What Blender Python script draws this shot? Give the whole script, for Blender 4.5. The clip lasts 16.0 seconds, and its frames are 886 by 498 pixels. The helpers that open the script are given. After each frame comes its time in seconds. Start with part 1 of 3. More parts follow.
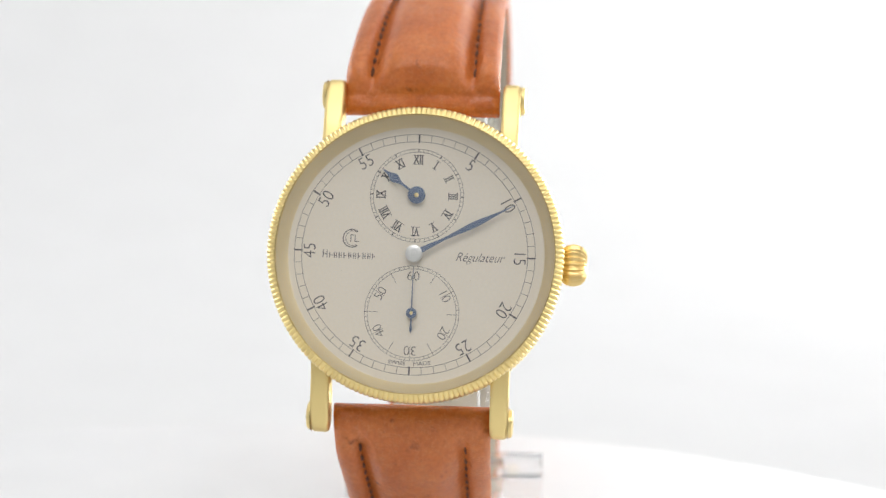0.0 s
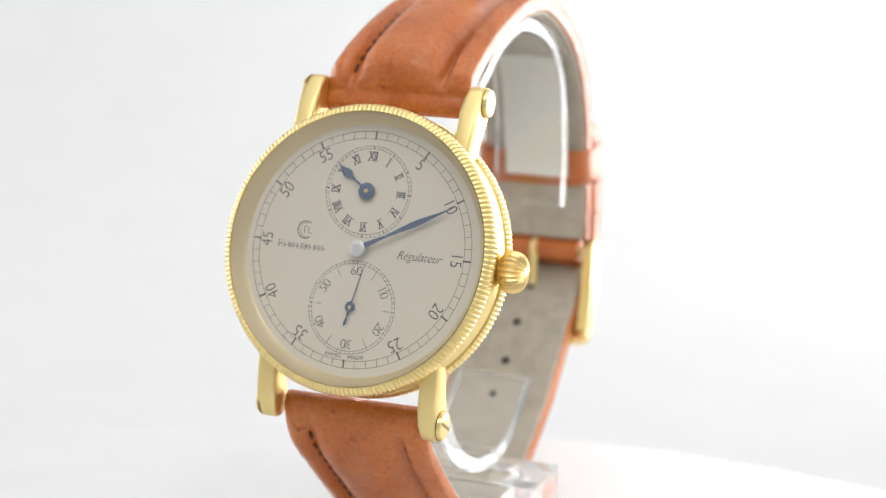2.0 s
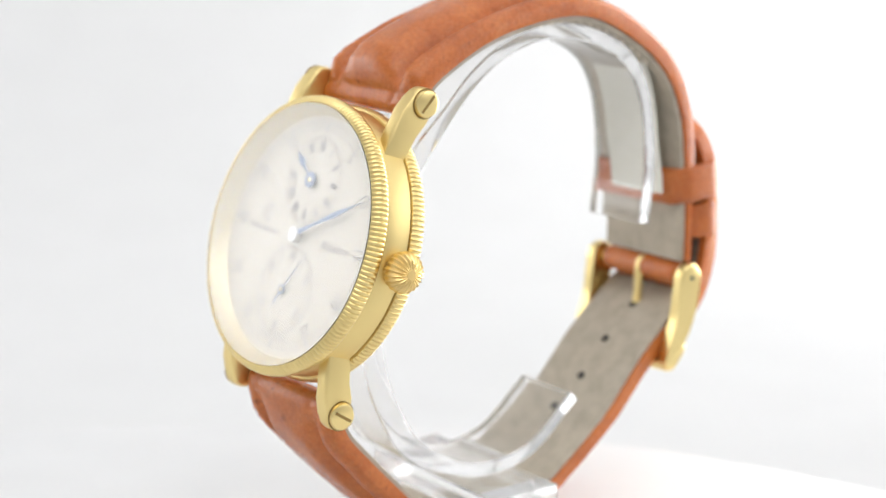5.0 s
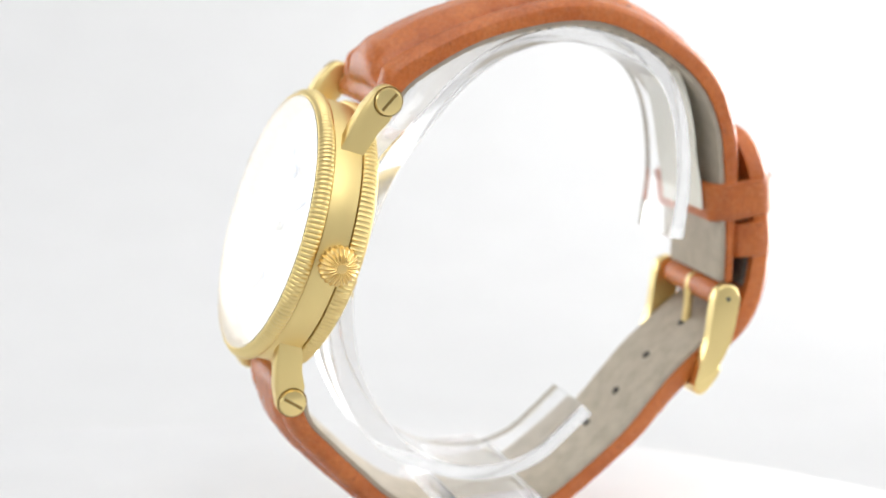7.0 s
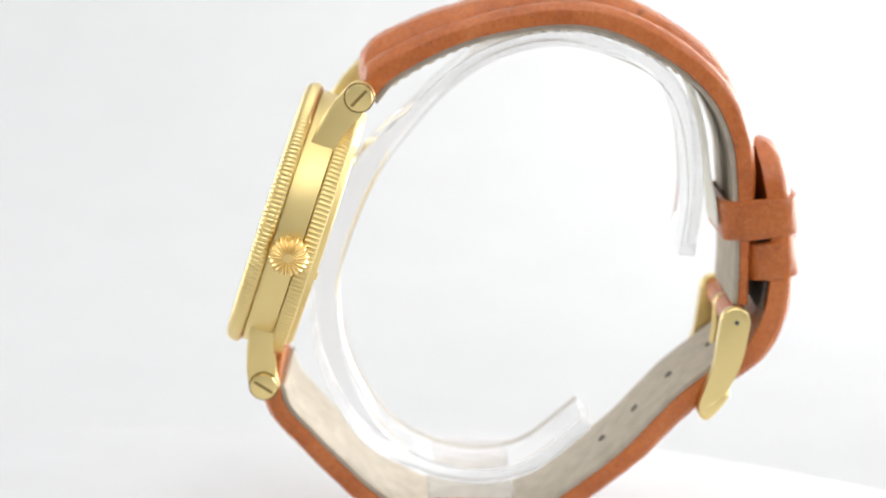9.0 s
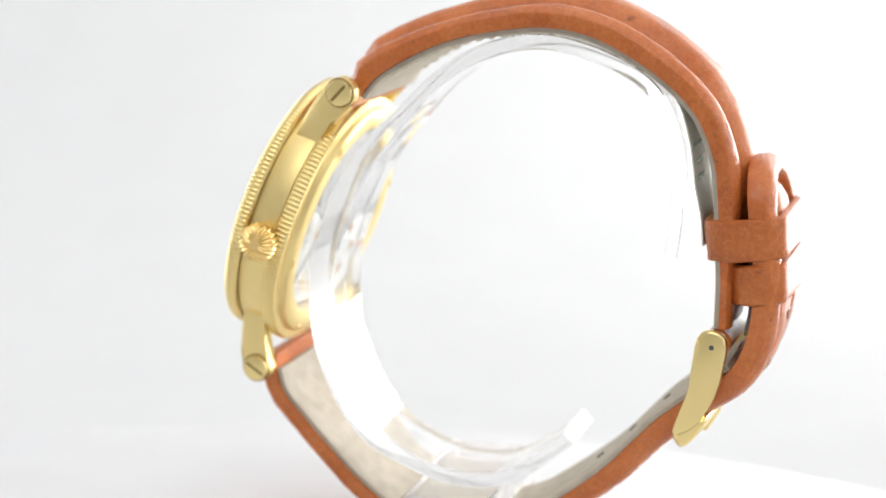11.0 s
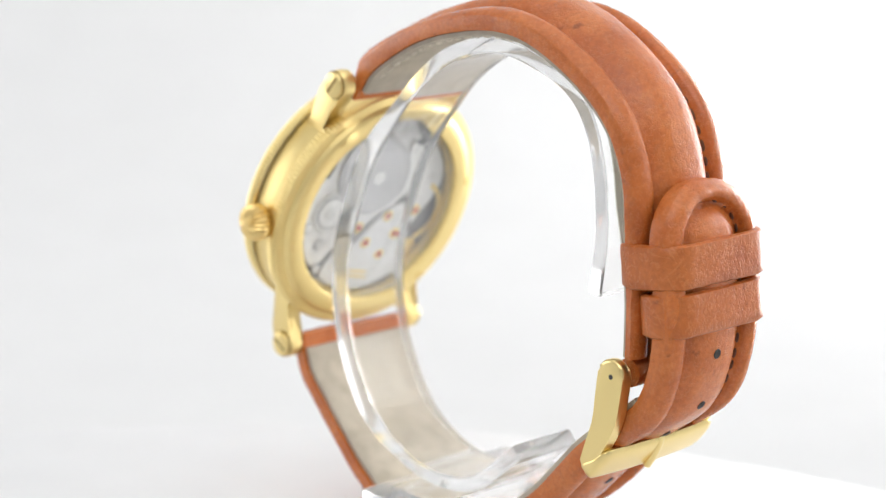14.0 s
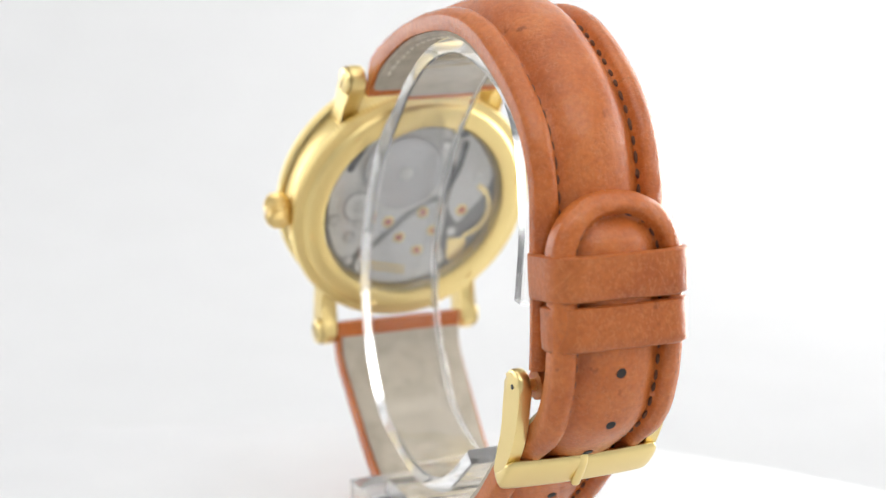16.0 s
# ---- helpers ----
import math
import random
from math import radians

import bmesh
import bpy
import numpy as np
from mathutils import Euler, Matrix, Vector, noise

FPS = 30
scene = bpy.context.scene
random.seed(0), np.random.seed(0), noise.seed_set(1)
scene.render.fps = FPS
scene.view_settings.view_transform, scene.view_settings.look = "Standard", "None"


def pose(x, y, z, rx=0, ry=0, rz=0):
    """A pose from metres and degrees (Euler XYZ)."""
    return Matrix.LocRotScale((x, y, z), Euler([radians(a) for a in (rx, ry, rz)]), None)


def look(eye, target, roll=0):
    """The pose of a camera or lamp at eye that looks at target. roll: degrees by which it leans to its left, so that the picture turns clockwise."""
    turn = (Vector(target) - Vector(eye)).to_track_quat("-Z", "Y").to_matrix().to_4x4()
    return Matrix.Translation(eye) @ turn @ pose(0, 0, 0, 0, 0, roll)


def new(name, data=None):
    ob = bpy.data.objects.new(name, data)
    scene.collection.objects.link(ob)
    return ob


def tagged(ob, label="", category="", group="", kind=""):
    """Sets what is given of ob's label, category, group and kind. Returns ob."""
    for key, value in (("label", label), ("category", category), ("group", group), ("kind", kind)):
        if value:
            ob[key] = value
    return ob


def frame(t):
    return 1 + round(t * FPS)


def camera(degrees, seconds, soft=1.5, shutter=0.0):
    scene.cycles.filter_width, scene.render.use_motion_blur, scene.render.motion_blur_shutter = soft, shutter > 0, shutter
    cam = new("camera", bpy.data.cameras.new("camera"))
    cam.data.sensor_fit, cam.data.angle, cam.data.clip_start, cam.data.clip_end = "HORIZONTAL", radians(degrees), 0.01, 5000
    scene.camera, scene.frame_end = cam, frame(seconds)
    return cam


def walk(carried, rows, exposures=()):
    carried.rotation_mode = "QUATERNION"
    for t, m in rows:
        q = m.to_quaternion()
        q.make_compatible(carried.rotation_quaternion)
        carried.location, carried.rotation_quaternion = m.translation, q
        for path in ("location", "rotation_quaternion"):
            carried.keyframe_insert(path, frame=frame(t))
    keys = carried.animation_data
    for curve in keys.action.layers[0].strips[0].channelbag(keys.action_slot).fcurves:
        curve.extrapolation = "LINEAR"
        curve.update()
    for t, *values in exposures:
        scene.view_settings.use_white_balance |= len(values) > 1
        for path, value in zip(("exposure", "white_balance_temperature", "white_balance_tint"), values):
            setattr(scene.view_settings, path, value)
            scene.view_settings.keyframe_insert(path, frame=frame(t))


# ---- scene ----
MM = 0.001
LIFT = 0.1005            # height of the camera over the table
cam = camera(26.73, 16.0, soft=1.3)
cam.data.dof.use_dof, cam.data.dof.focus_distance, cam.data.dof.aperture_fstop = True, 0.234, 19.0
AIM = radians(-12.726)
EYE = Vector((0, -0.25713, LIFT))
walk(cam, [(t, look(EYE, EYE + Vector((-math.sin(radians(0.13)) * math.cos(AIM), math.cos(AIM), math.sin(AIM))), 0.5)) for t in (0.0, 16.0)],
     exposures=[(0.0, -0.11), (16.0, -0.11)])

# ---- light ----
world = bpy.data.worlds.new("world")
scene.world = world
world.use_nodes = True
world.node_tree.nodes["Background"].inputs[0].default_value = (0.95, 0.97, 1.0, 1)
world.node_tree.nodes["Background"].inputs[1].default_value = 0.05


def softbox(name, eye, target, size_x, size_y, watts, colour=(1, 1, 1)):
    data = bpy.data.lights.new(name, "AREA")
    data.shape, data.size, data.size_y, data.energy, data.color = "RECTANGLE", size_x, size_y, watts, colour
    ob = new(name, data)
    ob.matrix_world = look(eye, target)
    return ob


softbox("softbox_top", (0.0, 0.05, 0.76), (0, 0.05, 0), 0.9, 0.7, 1.6)
softbox("softbox_right", (0.62, -0.05, 0.30), (0, -0.05, 0.14), 0.6, 0.45, 1.7)
softbox("softbox_rear_right", (0.142, 0.102, 0.052), (0, 0.0, 0.052), 0.12, 0.11, 0.12).data.spread = radians(105)
softbox("softbox_backdrop", (0.50, 0.42, 0.36), (0.30, 0.72, 0.12), 0.35, 0.35, 3.6)
softbox("softbox_left", (-0.63, 0.38, 0.20), (0, 0.37, 0.18), 0.70, 0.36, 1.66, (0.97, 0.985, 1.0))
softbox("softbox_corner", (-0.31, 0.34, 0.09), (0, 0.0, 0.06), 0.36, 0.22, 0.05, (0.97, 0.985, 1.0)).data.spread = radians(70)
# added fill lamp, unseen, high in front, to lift the dial and strap
softbox("fill_front", (0.0, -0.44, 0.77), (0, -0.16, 0.0), 0.9, 0.4, 3.75)


# ---- materials ----
def material(name, colour, rough=0.5, metal=0.0):
    m = bpy.data.materials.new(name)
    m.use_nodes = True
    b = m.node_tree.nodes["Principled BSDF"]
    b.inputs["Base Color"].default_value = (*colour, 1)
    b.inputs["Roughness"].default_value = rough
    b.inputs["Metallic"].default_value = metal
    return m, m.node_tree, b


def link(tree, a, out, b, into):
    tree.links.new(a.outputs[out], b.inputs[into])


def noise_node(tree, scale, detail=4.0, stretch=(1, 1, 1)):
    co = tree.nodes.new("ShaderNodeTexCoord")
    mp = tree.nodes.new("ShaderNodeMapping")
    mp.inputs["Scale"].default_value = stretch
    n = tree.nodes.new("ShaderNodeTexNoise")
    n.inputs["Scale"].default_value, n.inputs["Detail"].default_value = scale, detail
    link(tree, co, "Object", mp, "Vector")
    link(tree, mp, "Vector", n, "Vector")
    return n


def ramp(tree, source, out, stops):
    r = tree.nodes.new("ShaderNodeValToRGB")
    while len(r.color_ramp.elements) < len(stops):
        r.color_ramp.elements.new(0.5)
    for e, (p, c) in zip(r.color_ramp.elements, stops):
        e.position, e.color = p, (*c, 1)
    link(tree, source, out, r, "Fac")
    return r


def bump(tree, bsdf, source, out, strength, distance, under=None):
    n = tree.nodes.new("ShaderNodeBump")
    n.inputs["Strength"].default_value, n.inputs["Distance"].default_value = strength, distance
    link(tree, source, out, n, "Height")
    if under:
        link(tree, under, "Normal", n, "Normal")
    link(tree, n, "Normal", bsdf, "Normal")
    return n


def gold_material(name, rough, brushed=False, colour=(0.87, 0.69, 0.31)):
    m, tree, b = material(name, colour, rough, 1.0)
    n = noise_node(tree, 700, 3)
    r = ramp(tree, n, "Fac", [(0.3, (rough * 0.98,) * 3), (0.75, (rough * 1.03,) * 3)])
    link(tree, r, "Color", b, "Roughness")
    if brushed:
        s = noise_node(tree, 1600, 2, (1, 1, 10))
        bump(tree, b, s, "Fac", 0.03, 0.000008)
    return m


GOLD = gold_material("polished_gold", 0.28)
GOLD_SATIN = gold_material("satin_gold", 0.42, True)
REHAUT = gold_material("satin_champagne_gold", 0.5, False, (0.80, 0.69, 0.45))
GOLD_DEEP = gold_material("crown_gold", 0.3, False, (0.89, 0.66, 0.28))


def leather_material(name, scratch=0.12, wrinkle=0.0, rough=0.26, tone=1.0):
    m, tree, b = material(name, (0.5, 0.16, 0.045), rough)
    n = noise_node(tree, 140, 6)
    fine = noise_node(tree, 1500, 5)
    speck = noise_node(tree, 520, 2)
    r = ramp(tree, n, "Fac", [(p, tuple(tone * c for c in rgb)) for p, rgb in ((0.25, (0.43, 0.097, 0.018)), (0.5, (0.57, 0.152, 0.031)), (0.8, (0.67, 0.207, 0.053)))])

    def times(a, out, c, into_out, fac):
        mix = tree.nodes.new("ShaderNodeMixRGB")
        mix.blend_type = "MULTIPLY"
        mix.inputs[0].default_value = fac
        link(tree, a, out, mix, 1)
        link(tree, c, into_out, mix, 2)
        return mix
    mix = times(r, "Color", ramp(tree, fine, "Fac", [(0.3, (0.70, 0.66, 0.62)), (0.62, (1, 1, 1))]), "Color", 0.55)
    mix = times(mix, "Color", ramp(tree, speck, "Fac", [(0.22, (0.45, 0.4, 0.4)), (0.32, (1, 1, 1))]), "Color", 0.8)

    def cracks(scale, push, width, stretch):
        co = tree.nodes.new("ShaderNodeTexCoord")
        mp = tree.nodes.new("ShaderNodeMapping")
        mp.inputs["Scale"].default_value = stretch
        vo = tree.nodes.new("ShaderNodeTexVoronoi")
        vo.feature = "DISTANCE_TO_EDGE"
        vo.inputs["Scale"].default_value = scale
        warp = noise_node(tree, 420, 4)
        add = tree.nodes.new("ShaderNodeMixRGB")
        add.blend_type = "ADD"
        add.inputs[0].default_value = push
        link(tree, co, "Object", add, 1)
        link(tree, warp, "Color", add, 2)
        link(tree, add, "Color", mp, "Vector")
        link(tree, mp, "Vector", vo, "Vector")
        return ramp(tree, vo, "Distance", [(0.0, (0, 0, 0)), (width, (1, 1, 1))])

    def scratches(turn, scale):
        co = tree.nodes.new("ShaderNodeTexCoord")
        mp = tree.nodes.new("ShaderNodeMapping")
        mp.vector_type = "TEXTURE"
        mp.inputs["Rotation"].default_value = turn
        mp.inputs["Scale"].default_value = (1, 1, 14)
        no = tree.nodes.new("ShaderNodeTexNoise")
        no.inputs["Scale"].default_value, no.inputs["Detail"].default_value = scale, 0.0
        link(tree, co, "Object", mp, "Vector")
        link(tree, mp, "Vector", no, "Vector")
        return ramp(tree, no, "Fac", [(0.27, (0, 0, 0)), (0.33, (1, 1, 1))])
    pores = cracks(900, 0.003, 0.12, (1, 1, 1))
    creases = cracks(520, 0.011, 0.05, (0.5, 1, 1)) if wrinkle < 0.15 or scratch > 0.25 else times(
        times(scratches((0.5, 0.4, 0), 2900), "Color", scratches((-0.6, -0.5, 0), 2500), "Color", 1.0),
        "Color", scratches((1.3, 0.9, 0), 2700), "Color", 1.0)
    pale = tree.nodes.new("ShaderNodeMixRGB")
    pale.inputs[1].default_value = (0.70, 0.30, 0.115, 1)
    mask = times(creases, "Color", ramp(tree, speck, "Fac", [(0.45, (1, 1, 1)), (0.6, (0.45, 0.45, 0.45))]), "Color", 0.0)
    link(tree, mask, "Color", pale, 0)
    link(tree, mix, "Color", pale, 2)
    soft = tree.nodes.new("ShaderNodeMixRGB")
    soft.inputs[0].default_value = scratch
    link(tree, mix, "Color", soft, 1)
    link(tree, pale, "Color", soft, 2)
    link(tree, soft, "Color", b, "Base Color")
    b1 = bump(tree, b, pores, "Color", 0.2, 0.00008)
    b2 = bump(tree, b, fine, "Fac", 0.35, 0.00012, b1)
    b3 = bump(tree, b, creases, "Color", 0.25, 0.00015, b2)
    b4 = bump(tree, b, n, "Fac", 0.4, 0.0007, b3)
    if wrinkle:
        lines = noise_node(tree, 1000, 3, (1, 1, 0.28))
        bump(tree, b, lines, "Fac", wrinkle, 0.00035, b4)
    return m


LEATHER = leather_material("tan_leather", 0.26, 0.2)
WORN_LEATHER = leather_material("scratched_tan_leather", 0.2, 0.16, 0.34, 0.9)


def cloth_material(name, dark, light, scale=1200, rough=0.8):
    m, tree, b = material(name, light, rough)
    n = noise_node(tree, scale, 4)
    r = ramp(tree, n, "Fac", [(0.3, dark), (0.7, light)])
    link(tree, r, "Color", b, "Base Color")
    bump(tree, b, n, "Fac", 0.3, 0.0001)
    return m


LINING = cloth_material("beige_lining", (0.40, 0.35, 0.275), (0.52, 0.465, 0.375), 420)
THREAD = cloth_material("brown_thread", (0.09, 0.035, 0.015), (0.16, 0.06, 0.025), 3000)
PALE_THREAD = cloth_material("pale_thread", (0.62, 0.56, 0.46), (0.74, 0.68, 0.58), 3000)
GLUE = cloth_material("dark_worn_edge", (0.05, 0.045, 0.04), (0.2, 0.17, 0.14), 1500)
HOLE = material("hole_shade_dark", (0.03, 0.025, 0.022), 0.7)[0]
DIAL = cloth_material("silvered_dial", (0.71, 0.645, 0.535), (0.74, 0.675, 0.565), 2500, 0.42)
INK = material("black_ink", (0.045, 0.04, 0.045), 0.5)[0]
BLUED = material("blued_steel", (0.12, 0.165, 0.255), 0.32, 0.6)[0]
STEEL = material("polished_steel", (0.74, 0.74, 0.72), 0.42, 1.0)[0]
NICKEL = cloth_material("striped_nickel", (0.80, 0.80, 0.78), (0.88, 0.88, 0.86), 500, 0.35)
NICKEL.node_tree.nodes["Principled BSDF"].inputs["Metallic"].default_value = 0.15
GREY_STEEL = material("grey_steel", (0.55, 0.55, 0.55), 0.4, 0.9)[0]
# darker copy of the grey steel, shade of gaps and recesses in its colour
SHADE_STEEL = material("shaded_grey_steel", (0.30, 0.30, 0.30), 0.5, 0.6)[0]
SLOT_SHADE = material("slot_shade_gold", (0.30, 0.19, 0.06), 0.4, 0.8)[0]
DARK_METAL = material("dark_metal", (0.08, 0.08, 0.085), 0.4, 0.8)[0]
RUBY = material("ruby", (0.5, 0.06, 0.1), 0.15)[0]
CREAM = cloth_material("cream_label", (0.84, 0.82, 0.73), (0.88, 0.86, 0.78), 600)
GREEN_INK = material("green_ink", (0.25, 0.38, 0.28), 0.6)[0]
PAPER = cloth_material("white_paper", (0.658, 0.659, 0.660), (0.678, 0.679, 0.680), 40, 0.9)
PLATE_WHITE = cloth_material("white_platform", (0.635, 0.637, 0.642), (0.66, 0.662, 0.667), 60, 0.7)


def glass_material(name, ior, rough=0.0, colour=(1, 1, 1)):
    m, tree, b = material(name, colour, rough)
    b.inputs["Transmission Weight"].default_value = 1.0
    b.inputs["IOR"].default_value = ior
    return m


CRYSTAL = glass_material("sapphire_crystal", 1.62)
FROSTED = glass_material("frosted_acrylic_edge", 1.25, 0.16, (1.0, 1.0, 1.0))
FROSTED.node_tree.nodes["Principled BSDF"].inputs["Transmission Weight"].default_value = 0.82
ACRYLIC = glass_material("clear_acrylic", 1.42, 0.02, (0.995, 0.997, 0.997))


# ---- mesh helpers (millimetres) ----
def part(name, bm, mat, parent=None, label="", at=None, smooth=40):
    bmesh.ops.recalc_face_normals(bm, faces=bm.faces)
    bmesh.ops.scale(bm, vec=(MM, MM, MM), verts=bm.verts)
    me = bpy.data.meshes.new(name)
    bm.to_mesh(me)
    bm.free()
    me.materials.append(mat)
    if smooth:
        me.shade_smooth()
        me.set_sharp_from_angle(angle=radians(smooth))
    ob = new(name, me)
    ob.parent = parent
    if at is not None:
        ob.matrix_local = at
    return tagged(ob, label)


def curve_points(pts, n):
    """An even Catmull-Rom curve of n points through pts."""
    p = np.array(pts, float)
    p = np.vstack([2 * p[0] - p[1], p, 2 * p[-1] - p[-2]])
    out = []
    for i in range(1, len(p) - 2):
        for t in np.linspace(0, 1, 24, endpoint=False):
            a, b, c, d = p[i - 1:i + 3]
            out.append(0.5 * (2 * b + (c - a) * t + (2 * a - 5 * b + 4 * c - d) * t * t + (3 * b - a - 3 * c + d) * t ** 3))
    out = np.array(out + [p[-2]])
    s = np.r_[0, np.cumsum(np.linalg.norm(np.diff(out, axis=0), axis=1))]
    g = np.linspace(0, s[-1], n)
    return np.stack([np.interp(g, s, out[:, k]) for k in range(out.shape[1])], 1), g


def loft(bm, rings, close_ring=True, cap=True):
    rows = [[bm.verts.new(v) for v in r] for r in rings]
    n = len(rows[0])
    for a, b in zip(rows, rows[1:]):
        for i in range(n if close_ring else n - 1):
            j = (i + 1) % n
            bm.faces.new((a[i], a[j], b[j], b[i]))
    if cap:
        bm.faces.new(rows[0][::-1])
        bm.faces.new(rows[-1])
    return rows


def lathe(profile, seg=96, closed=False, wave=None):
    """Turn a profile of (radius, height) about z; wave(angle, index) adds to the radius."""
    bm = bmesh.new()
    rings = []
    p = np.array(profile, float)
    d = np.gradient(p, axis=0)
    nrm = np.stack([d[:, 1], -d[:, 0]], 1) / np.maximum(1e-9, np.linalg.norm(d, axis=1))[:, None]
    for k in range(seg):
        a = 2 * math.pi * k / seg
        ring = []
        for i, (r, z) in enumerate(profile):
            w = wave(k, i) if wave else 0
            q = r + w * nrm[i][0]
            ring.append(bm.verts.new((q * math.cos(a), q * math.sin(a), z + w * nrm[i][1])))
        rings.append(ring)
    n = len(profile)
    for k in range(seg):
        a, b = rings[k], rings[(k + 1) % seg]
        for i in range(n if closed else n - 1):
            j = (i + 1) % n
            bm.faces.new((a[i], b[i], b[j], a[j]))
    bmesh.ops.remove_doubles(bm, verts=bm.verts, dist=1e-5)
    return bm


def extrude(outline, z0, z1, bevel=0.0, bm=None):
    """A plate with the outline (x, y) between the heights z0 and z1."""
    own = bmesh.new()
    lo = [own.verts.new((x, y, z0)) for x, y in outline]
    hi = [own.verts.new((x, y, z1)) for x, y in outline]
    n = len(lo)
    own.faces.new(lo[::-1])
    own.faces.new(hi)
    for i in range(n):
        own.faces.new((lo[i], lo[(i + 1) % n], hi[(i + 1) % n], hi[i]))
    if bevel:
        caps = [e for e in own.edges if abs(e.verts[0].co.z - e.verts[1].co.z) < 1e-9]
        bmesh.ops.bevel(own, geom=caps, offset=bevel, segments=3, affect="EDGES", profile=0.5)
    if bm is None:
        return own
    me = bpy.data.meshes.new("tmp")
    own.to_mesh(me)
    own.free()
    bm.from_mesh(me)
    bpy.data.meshes.remove(me)
    return bm


def circle(cx, cy, r, n=32):
    return [(cx + r * math.cos(2 * math.pi * k / n), cy + r * math.sin(2 * math.pi * k / n)) for k in range(n)]


def tube(pts, radius, n=40, seg=10, flat=1.0):
    """A round bar along a 3D curve; radius may be a function of 0..1."""
    c, g = curve_points(pts, n)
    bm = bmesh.new()
    rings = []
    for i in range(n):
        d = c[min(i + 1, n - 1)] - c[max(i - 1, 0)]
        d = d / np.linalg.norm(d)
        u = np.array([1.0, 0, 0]) - d * d[0] if abs(d[0]) < 0.9 else np.array([0, 1.0, 0]) - d * d[1]
        u = u / np.linalg.norm(u)
        w = np.cross(d, u)
        r = radius(i / (n - 1)) if callable(radius) else radius
        rings.append([c[i] + r * (math.cos(a) * u + flat * math.sin(a) * w) for a in np.linspace(0, 2 * math.pi, seg, endpoint=False)])
    loft(bm, rings)
    return bm


def words(text, size, mat, parent, at, label="", shear=0.0, name="lettering", bold=0.0, squeeze=1.0):
    """Flat lettering, centred, made with the built-in font."""
    cu = bpy.data.curves.new("tmp", "FONT")
    cu.body, cu.size, cu.align_x, cu.align_y, cu.shear = text, size * MM, "CENTER", "CENTER", shear
    cu.extrude, cu.offset, cu.resolution_u = 0.008 * MM, bold * MM, 4
    tmp = new("tmp", cu)
    me = bpy.data.meshes.new_from_object(tmp.evaluated_get(bpy.context.evaluated_depsgraph_get()))
    bpy.data.objects.remove(tmp)
    bpy.data.curves.remove(cu)
    me.materials.clear()
    me.materials.append(mat)
    me.transform(Matrix.Diagonal((squeeze, 1, 1, 1)))
    ob = new(name, me)
    ob.parent = parent
    ob.matrix_local = at
    return tagged(ob, label)


# ---- setting ----
def sheet(name, profile, x0, x1, label):
    """A sheet of white material along a (y, z) profile."""
    bm = bmesh.new()
    rows = [[bm.verts.new((x, y, z)) for y, z in profile] for x in np.linspace(x0, x1, 13)]
    for a, b in zip(rows, rows[1:]):
        for i in range(len(profile) - 1):
            bm.faces.new((a[i], b[i], b[i + 1], a[i + 1]))
    return tagged(part(name, bm, PAPER), label, "backdrop", kind="structure")


def setting():
    bend, rad, low = 330.0, 400.0, -42.0
    prof = [(-900, low), (-300, low), (0, low), (bend, low)]
    prof += [(bend + rad * math.sin(a), low + rad - rad * math.cos(a)) for a in np.linspace(0.1, math.pi / 2, 16)]
    prof += [(bend + rad, 500), (bend + rad, 800)]
    sheet("backdrop", prof, -650, 650, "seamless white paper sweep behind the watch stand")
    # the white tent round it, open to nothing
    sheet("ceiling", [(-900, 800), (bend + rad, 800)], -650, 650, "white tent fabric overhead")
    sheet("wall_front", [(-900, low), (-900, 800)], -650, 650, "white tent fabric behind the viewer")
    for name, x in (("wall_east", 650), ("wall_west", -650)):
        bm = bmesh.new()
        bm.faces.new([bm.verts.new(v) for v in ((x, -900, low), (x, bend + rad, low), (x, bend + rad, 800), (x, -900, 800))])
        tagged(part(name, bm, PAPER), "white tent fabric at the side", "wall", kind="structure")
    # round white platform under the stand
    bm = lathe([(0.0, 0.0), (166.0, 0.0), (167.5, -0.6), (168.0, -2.0), (168.0, -41.9)], 160)
    ob = part("platform", bm, PLATE_WHITE, None, "")
    ob.location = (-0.028, -0.116, 0)
    tagged(ob, "round white platform under the watch stand", "platform", kind="structure")


setting()

# ---- the watch ----
watch = tagged(new("wristwatch"), "gold regulator wristwatch on tan leather strap, worn round a clear stand", "wristwatch")
BASE = 100.5              # millimetres from the camera's height down to the table


def root(x, y, z):
    return Vector((x, y, z + BASE))


TILT = radians(18.2)
CASE = Matrix.Translation(root(-2.68, -23.07, -53.64) * MM) @ Matrix.Rotation(-TILT, 4, "X") @ Matrix.Rotation(radians(0.8), 4, "Y") \
    @ Matrix(((1, 0, 0, 0), (0, 0, -1, 0), (0, 1, 0, 0), (0, 0, 0, 1)))

BODY = CASE @ Matrix.Translation((0.2 * MM, -0.1 * MM, 0))


def on_dial(x, y, z=0.0, turn=0.0):
    return CASE @ Matrix.Translation((x * MM, y * MM, z * MM)) @ Matrix.Rotation(radians(-turn), 4, "Z")


